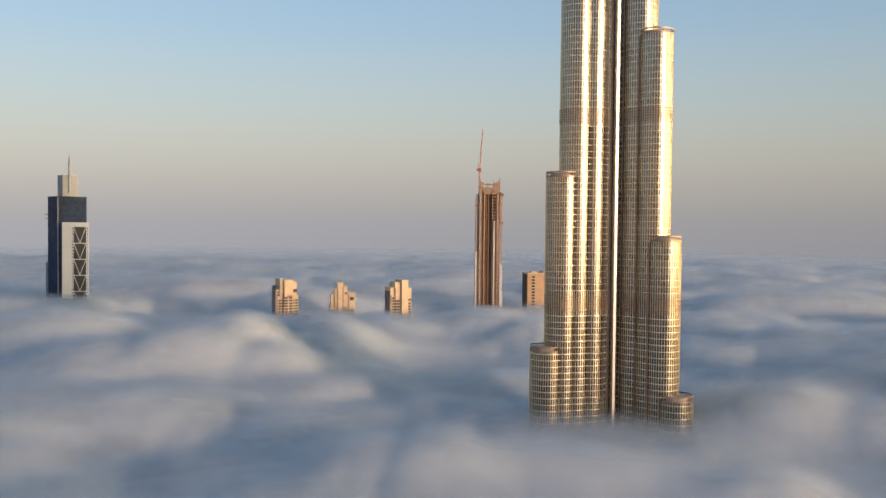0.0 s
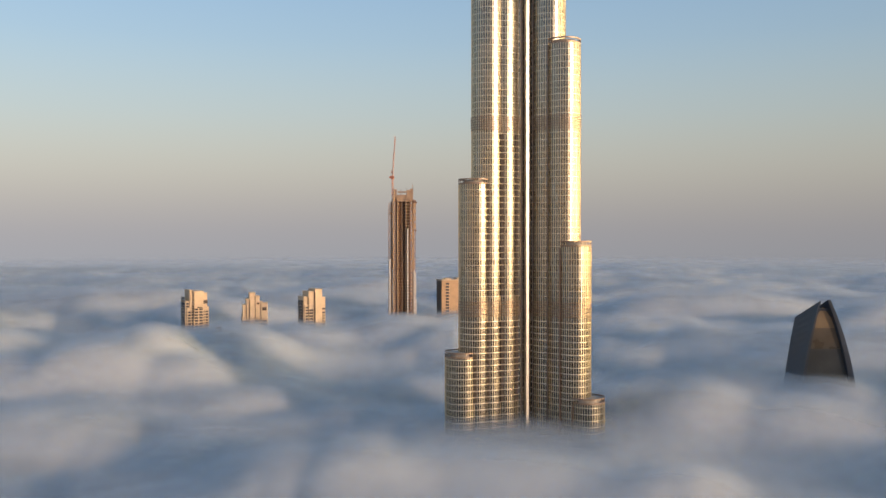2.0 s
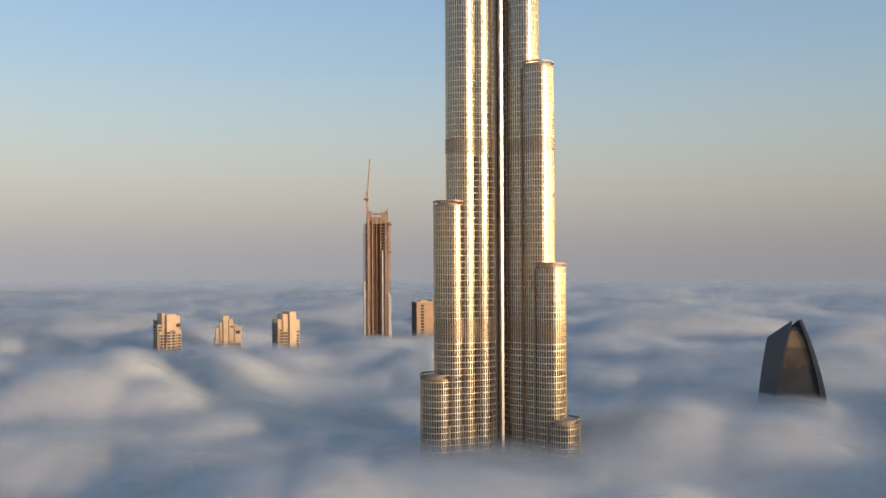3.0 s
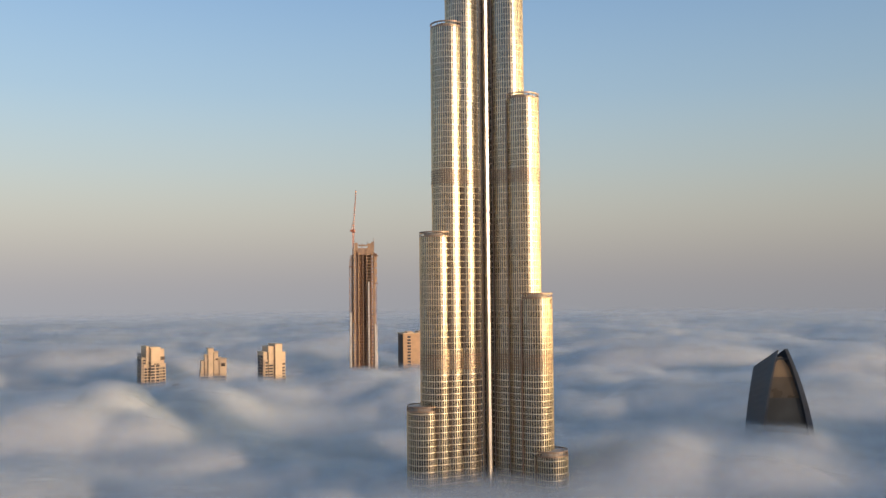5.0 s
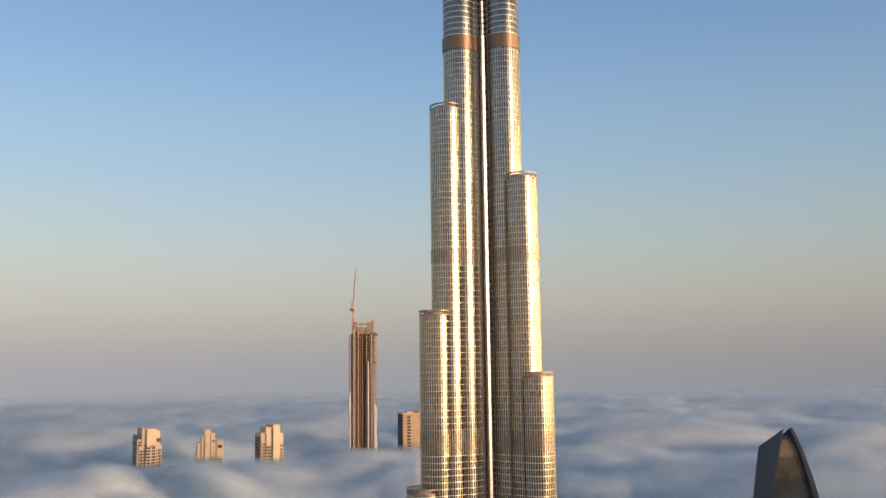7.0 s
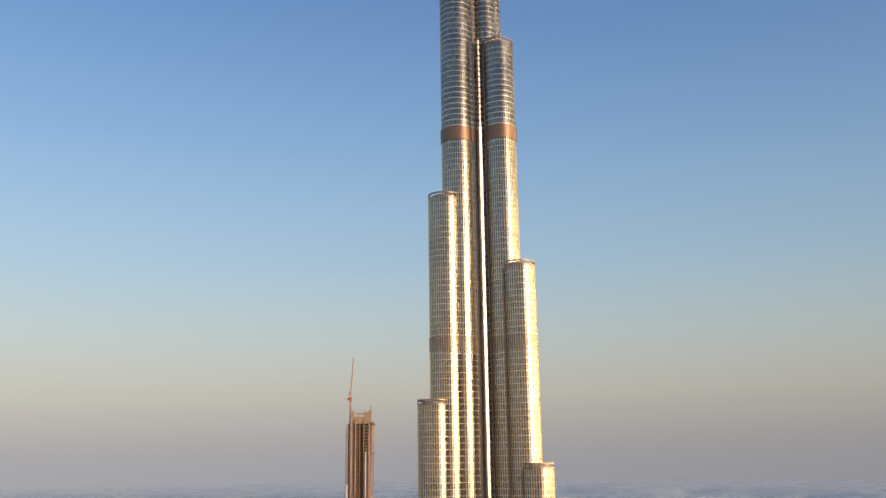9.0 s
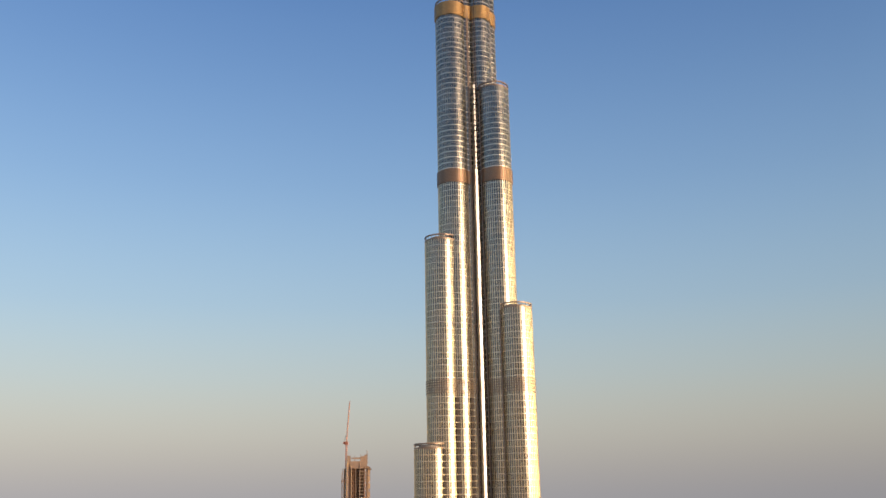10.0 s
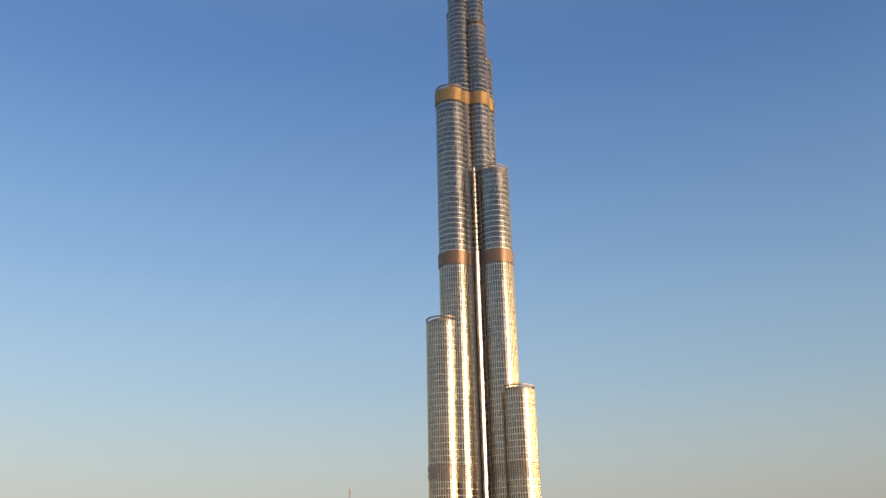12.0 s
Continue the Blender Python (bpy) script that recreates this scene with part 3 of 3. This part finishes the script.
def unfinished_tower():
    t = thing("unfinished_tower", "tall brown concrete tower under construction with open floors", "building", at=(-162, 1150, 0), turn=8)
    link("core", Shape().box(-9, 9, 2, 14, 0, 248).mesh("core", M_FORM), t)
    # upright bays of differing depth
    for x0, x1, y0, top, mat in ((-16.5, -14.2, -5, 240, M_CONCRETE), (-13.2, -11.2, -8, 247, M_TAN), (-10.6, -8.2, -7, 246, M_FORM), (-7.6, -6.2, -9, 243, M_TAN),
                                 (-4.6, -3.6, -3, 246, M_FORM), (-2.0, -0.8, -4, 247, M_CONCRETE), (0.8, 1.8, -3, 246, M_FORM), (3.2, 4.2, -8, 247, M_CONCRETE),
                                 (8.8, 10.4, -8.5, 242, M_FORM), (11.6, 15.0, -6, 243, M_CONCRETE)):
        link("pier", Shape().box(x0, x1, y0, 12, 0, top, 0.2).mesh("pier", mat), t)
    z = 72.0
    while z < 243:
        link("floor_slab", Shape().box(-14.5 + rng.uniform(-.3, .3), 13.5 + rng.uniform(-.3, .5), -1.5, 13, z, z + 0.6).mesh("floor_slab", M_CONCRETE), t)
        link("balcony_slab", Shape().box(4.4, 8.6, -7.6 + rng.uniform(-.3, .3), 0, z, z + 1.1).mesh("balcony_slab", M_TAN), t)
        z += 4.0
    step = Shape().box(-0.5, 0.5, -0.6, 0.6, 0, 1.7).mesh("bracket", M_TAN)
    for x, y, low_z, high_z, pitch in ((-5.4, -3.4, 74, 240, 6.0), (-0.1, -1.9, 74, 244, 4.0), (2.5, -1.9, 76, 244, 4.0), (11.0, -6.6, 74, 236, 5.0), (-13.9, -5.6, 80, 236, 8.0)):
        z = low_z
        while z < high_z:
            link("bracket", step, t, m=pose(x, y, z))
            z += pitch
    for x0, x1, y0, z0, z1 in ((-19.2, -17.4, -6, 60, 118), (-18.9, -17.6, -6, 124, 141), (16.4, 17.6, -5.5, 60, 112), (16.2, 17.2, -5.5, 118, 147), (-1.9, 1.7, -2.4, 84, 86), (-1.9, 1.7, -2.4, 92, 94)):
        link("cladding_panel", Shape().box(x0, x1, y0, y0 + 2, z0, z1).mesh("cladding_panel", M_CLAD), t)
    for z in (205, 215, 224, 232):
        link("safety_screen", Shape().box(13.6, 16.9, -7.2, -6.4, z, z + 6.5).mesh("safety_screen", M_TAN), t, "faded brown safety screen")
    for x, z1 in ((-12.5, 262), (-3.0, 256), (4.5, 258), (12.4, 263)):
        link("starter_bar", Shape().bar((x, -2, 246), (x, -2, z1), 0.22).bar((x + 0.9, -1, 246), (x + 0.9, -1, z1 - 2), 0.18).mesh("starter_bar", M_FORM), t)
    for x0, x1, y0, z0, z1 in ((-18, -16.2, -7, 60, 165), (5.4, 7.0, -9.6, 60, 205), (13.8, 15.6, -7, 60, 150), (15.8, 16.8, -5, 60, 135)):
        link("cladding_strip", Shape().box(x0, x1, y0, y0 + 3, z0, z1).mesh("cladding_strip", M_CLAD), t)
    for x, y, z0, z1 in ((-18.5, -6, 70, 235), (-17.6, -6, 70, 240), (16.0, -4, 70, 240)):
        s = Shape()
        for dx in (-0.4, 0.4):
            s.bar((x + dx, y, z0), (x + dx, y, z1), 0.16)
        zz = z0
        while zz < z1 - 3:
            s.bar((x - 0.4, y, zz), (x + 0.4, y, zz + 3), 0.1)
            zz += 3
        link("hoist_mast", s.mesh("hoist_mast", M_FORM), t)
    for x0, x1, z in ((-19.5, -14, 224), (13, 18.5, 238), (13, 18, 202), (-8, 0, 152), (14, 17, 240)):
        link("loading_deck", Shape().box(x0, x1, -9.5, -4, z, z + 0.6).box(x0, x1, -9.5, -9.3, z, z + 1.6).mesh("loading_deck", M_FORM), t)
    top = Shape()
    for x0, x1, z in ((-12, -8, 256), (-8, 5, 249), (5, 9.5, 255), (9.5, 13, 257)):
        top.box(x0, x1, -7, 8, 240, z)
    top.box(-7, 5, -7.5, -6, 251.5, 253.5)
    link("climbing_formwork", top.mesh("climbing_formwork", M_CONCRETE), t)
    return t


unfinished_tower()


def lattice(shape, a, b, width, step, thick):
    a, b = Vector(a), Vector(b)
    d = b - a
    n = max(2, int(d.length / step))
    side = Vector((1, 0, 0)) * width / 2
    deep = Vector((0, 1, 0)) * width / 2
    corners = (side + deep, side - deep, -side - deep, -side + deep)
    for c in corners:
        shape.bar(a + c, b + c, thick)
    for k in range(n):
        p, q = a + d * (k / n), a + d * ((k + 1) / n)
        for i in range(4):
            shape.bar(p + corners[i], q + corners[(i + 1) % 4], thick * 0.6)


def tower_crane():
    t = thing("tower_crane", "red luffing tower crane with its jib raised steeply", "crane", at=(-177.5, 1166, 2))
    m = Shape()
    lattice(m, (-1.5, 0, 150), (-0.6, 0, 271), 1.6, 3.0, 0.28)
    link("mast", m.mesh("mast", M_CRANE), t)
    j = Shape()
    lattice(j, (-0.4, -1, 272), (3.2, -1, 325), 0.9, 2.6, 0.2)
    link("jib", j.mesh("jib", M_CRANE), t)
    link("cab", Shape().box(-2.6, 1.6, -2, 2, 268.5, 273, 0.3).box(-5.0, -2.2, -1.2, 1.2, 270, 272.4).mesh("cab", M_CRANE), t)
    a = Shape()
    a.bar((-3.6, 0, 272), (-1.8, 0, 281), 0.25).bar((-0.6, 0, 272), (-1.8, 0, 281), 0.25).bar((-1.8, 0, 281), (3.0, -1, 322), 0.1)
    link("stay", a.mesh("stay", M_CRANE), t)
    return t


tower_crane()


def dark_tower():
    t = thing("glass_office_tower", "blue-black glass tower with grey top storey and needle spire", "building", at=(-771, 1140, 0), turn=54)
    w = 20.0
    panes = Shape()
    for face in range(4):
        rot = Matrix.Rotation(face * math.pi / 2, 3, "Z")
        z = 60.0
        while z < 230:
            for k in range(13):
                x0 = -w + 0.5 + k * 3.0
                panes.raw([rot @ Vector(p) for p in ((x0 + 0.05, -w - 0.1, z), (x0 + 2.95, -w - 0.1, z), (x0 + 2.95, -w - 0.1 + rng.gauss(0, .01), z + 3.7), (x0 + 0.05, -w - 0.1, z + 3.7))], [(0, 1, 2, 3)])
            z += 3.9
    link("body", Shape().box(-w, w, -w, w, 0, 232.5, 0.4).mesh("body", M_BLUEGLASS), t)
    link("panes", panes.mesh("panes", M_BLUEGLASS), t, kind="stuff")
    link("corner_trim", Shape().box(-w - 0.5, -w + 0.5, -w - 0.5, -w + 0.5, 60, 233).mesh("corner_trim", M_GREY), t)
    link("parapet", Shape().box(-w - 0.3, w + 0.3, -w - 0.3, w + 0.3, 232.5, 234).mesh("parapet", M_BLUEGLASS), t)
    link("penthouse", Shape().box(-10, 12, -10, 1, 234, 264.5, 0.3).box(-10, 4, 1, 10, 234, 264.5, 0.3).box(4.0, 12, 3.5, 10, 234, 264.5).mesh("penthouse", M_GREY), t)
    s = Shape()
    s.bar((-1, -11, 240), (-1, -11, 264), 1.2, 8)
    n = 10
    s.raw([(-1 + 2.1 * math.cos(2 * math.pi * k / n), -11 + 2.1 * math.sin(2 * math.pi * k / n), 262) for k in range(n)]
          + [(-1 + 1.6 * math.cos(2 * math.pi * k / n), -11 + 1.6 * math.sin(2 * math.pi * k / n), 283) for k in range(n)] + [(-1, -11, 298)],
          [(k, (k + 1) % n, n + (k + 1) % n, n + k) for k in range(n)] + [(n + k, n + (k + 1) % n, 2 * n) for k in range(n)])
    link("spire", s.mesh("spire", M_GREY), t)
    link("window_cradle", Shape().box(-w - 4, -w, 18, 21, 208, 209).box(-w - 3, -w, 18, 21, 202, 203).mesh("window_cradle", M_GREY), t)
    link("side_fin", Shape().box(-w - 3, -w, 20, w, 0, 140).mesh("side_fin", M_WHITE), t)
    return t


dark_tower()


def braced_tower():
    t = thing("braced_tower", "white slab tower with diagonal bracing over dark glass", "building", at=(-721, 1090, 0), turn=34)
    # local x runs along the front
    link("wall", Shape().box(-20, -7.5, 0, 22, 0, 197.5, 0.2).mesh("wall", M_WHITE), t)
    link("glass_core", Shape().box(-7.5, 10.5, 1.6, 22, 0, 196).mesh("glass_core", M_CORE), t)
    link("top_beam", Shape().box(-7.5, 14, 0, 22, 191.5, 197.5).mesh("top_beam", M_WHITE), t)
    link("edge_column", Shape().box(10.5, 14, 0, 22, 0, 191.5).mesh("edge_column", M_WHITE), t)
    link("edge_column", Shape().box(-7.5, -5.4, 0.4, 3, 0, 191.5).mesh("edge_column", M_WHITE), t)
    z = 70.0
    while z < 190:
        for x in (-6.5, 12.2):
            link("small_window", Shape().box(x - 0.7, x + 0.7, -0.15, 1, z, z + 1.6).mesh("small_window", M_WINDOW), t)
        z += 4.4
    z, k = 191.5, 0
    while z > 66:
        s = Shape()
        s.bar((-5.4, 0.8, z), (2.5, 0.8, z - 22), 0.42).bar((10.5, 0.8, z), (2.5, 0.8, z - 22), 0.42)
        link("brace", s.mesh("brace", M_WHITE), t)
        link("cross_beam", Shape().box(-5.4, 10.5, 0.5, 1.6, z - 23.0, z - 22.0).mesh("cross_beam", M_WHITE), t)
        z -= 22.0
    return t


braced_tower()


def arch_tower():
    """Pointed, leaf-shaped tower: two curved dark shells that part at the tip, round a recessed glazed front."""
    t = thing("pointed_arch_tower", "charcoal leaf-shaped tower with curved shells and glazed front", "building", at=(207, 640, 0))
    n = 30

    def left_edge(z):
        return -(2.7 + 16.5 * (1 - (z / 151.5) ** 2.5))

    def right_edge(z):
        return 27.0 - 22.4 * (z / 152.4) ** 3

    def shell(front, back, thick, top_front, top_back):
        """Curved wall between a front and a back edge, with an inner face and a sloping top."""
        v, f = [], []
        for k in range(n + 1):
            zf, zb = top_front * k / n, top_back * k / n
            xf, xb = front(zf), back(zb)
            v += [(xf, 0, zf), (xb, 28, zb), (xb + thick, 28, zb), (xf + thick * (1 - 0.55 * (k / n) ** 3), 0, zf)]
        for k in range(n):
            a, b = 4 * k, 4 * (k + 1)
            f += [(a + i, a + (i + 1) % 4, b + (i + 1) % 4, b + i) for i in range(4)]
        f.append(tuple(4 * n + i for i in range(4)))
        return mesh_from("shell", v, f, M_SHELL)

    link("shell", shell(left_edge, lambda z: -(11.3 + 12.4 * (1 - (z / 137.4) ** 2.2)), 2.2, 151.5, 137.4), t)
    link("shell", shell(right_edge, lambda z: 22.0 - 19.0 * (z / 140) ** 3, -4.6, 152.4, 140.0), t)
    # upper rows take the reflection's colours, strongest towards the tip
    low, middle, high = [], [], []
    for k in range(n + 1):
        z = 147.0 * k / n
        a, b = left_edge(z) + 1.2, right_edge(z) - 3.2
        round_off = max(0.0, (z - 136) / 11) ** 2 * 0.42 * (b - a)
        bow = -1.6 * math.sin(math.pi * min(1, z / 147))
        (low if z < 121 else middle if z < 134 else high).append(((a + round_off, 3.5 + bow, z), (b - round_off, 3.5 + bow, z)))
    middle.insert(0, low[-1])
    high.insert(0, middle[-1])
    for name, rows, mat in (("glazed_front", low, M_CORE), ("dim_reflection_front", middle, M_REFLECTION_DIM), ("amber_reflection_front", high, M_REFLECTION)):
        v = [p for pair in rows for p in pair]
        link(name, mesh_from(name, v, [(2 * k, 2 * k + 1, 2 * k + 3, 2 * k + 2) for k in range(len(rows) - 1)], mat), t, "front glass coloured with an amber reflection" if mat is M_REFLECTION else "")
    link("link_beam", Shape().box(-3.5, 5.0, 2, 5, 144.5, 146).mesh("link_beam", M_SHELL), t)
    return t


arch_tower()


def sunken_roof():
    t = thing("sunken_roof", "dim flat rooftop barely showing through fog", "building", at=(-323, 900, 0), turn=20)
    link("wall", Shape().box(-10, 10, -7, 9, 0, 97, 0.3).mesh("wall", M_DARK_SHADE), t)
    link("parapet", Shape().box(-10.4, 10.4, -7.4, 9.4, 97, 98).box(-3, 4, -2, 4, 98, 101).mesh("parapet", M_DARK_SHADE), t)
    return t


sunken_roof()
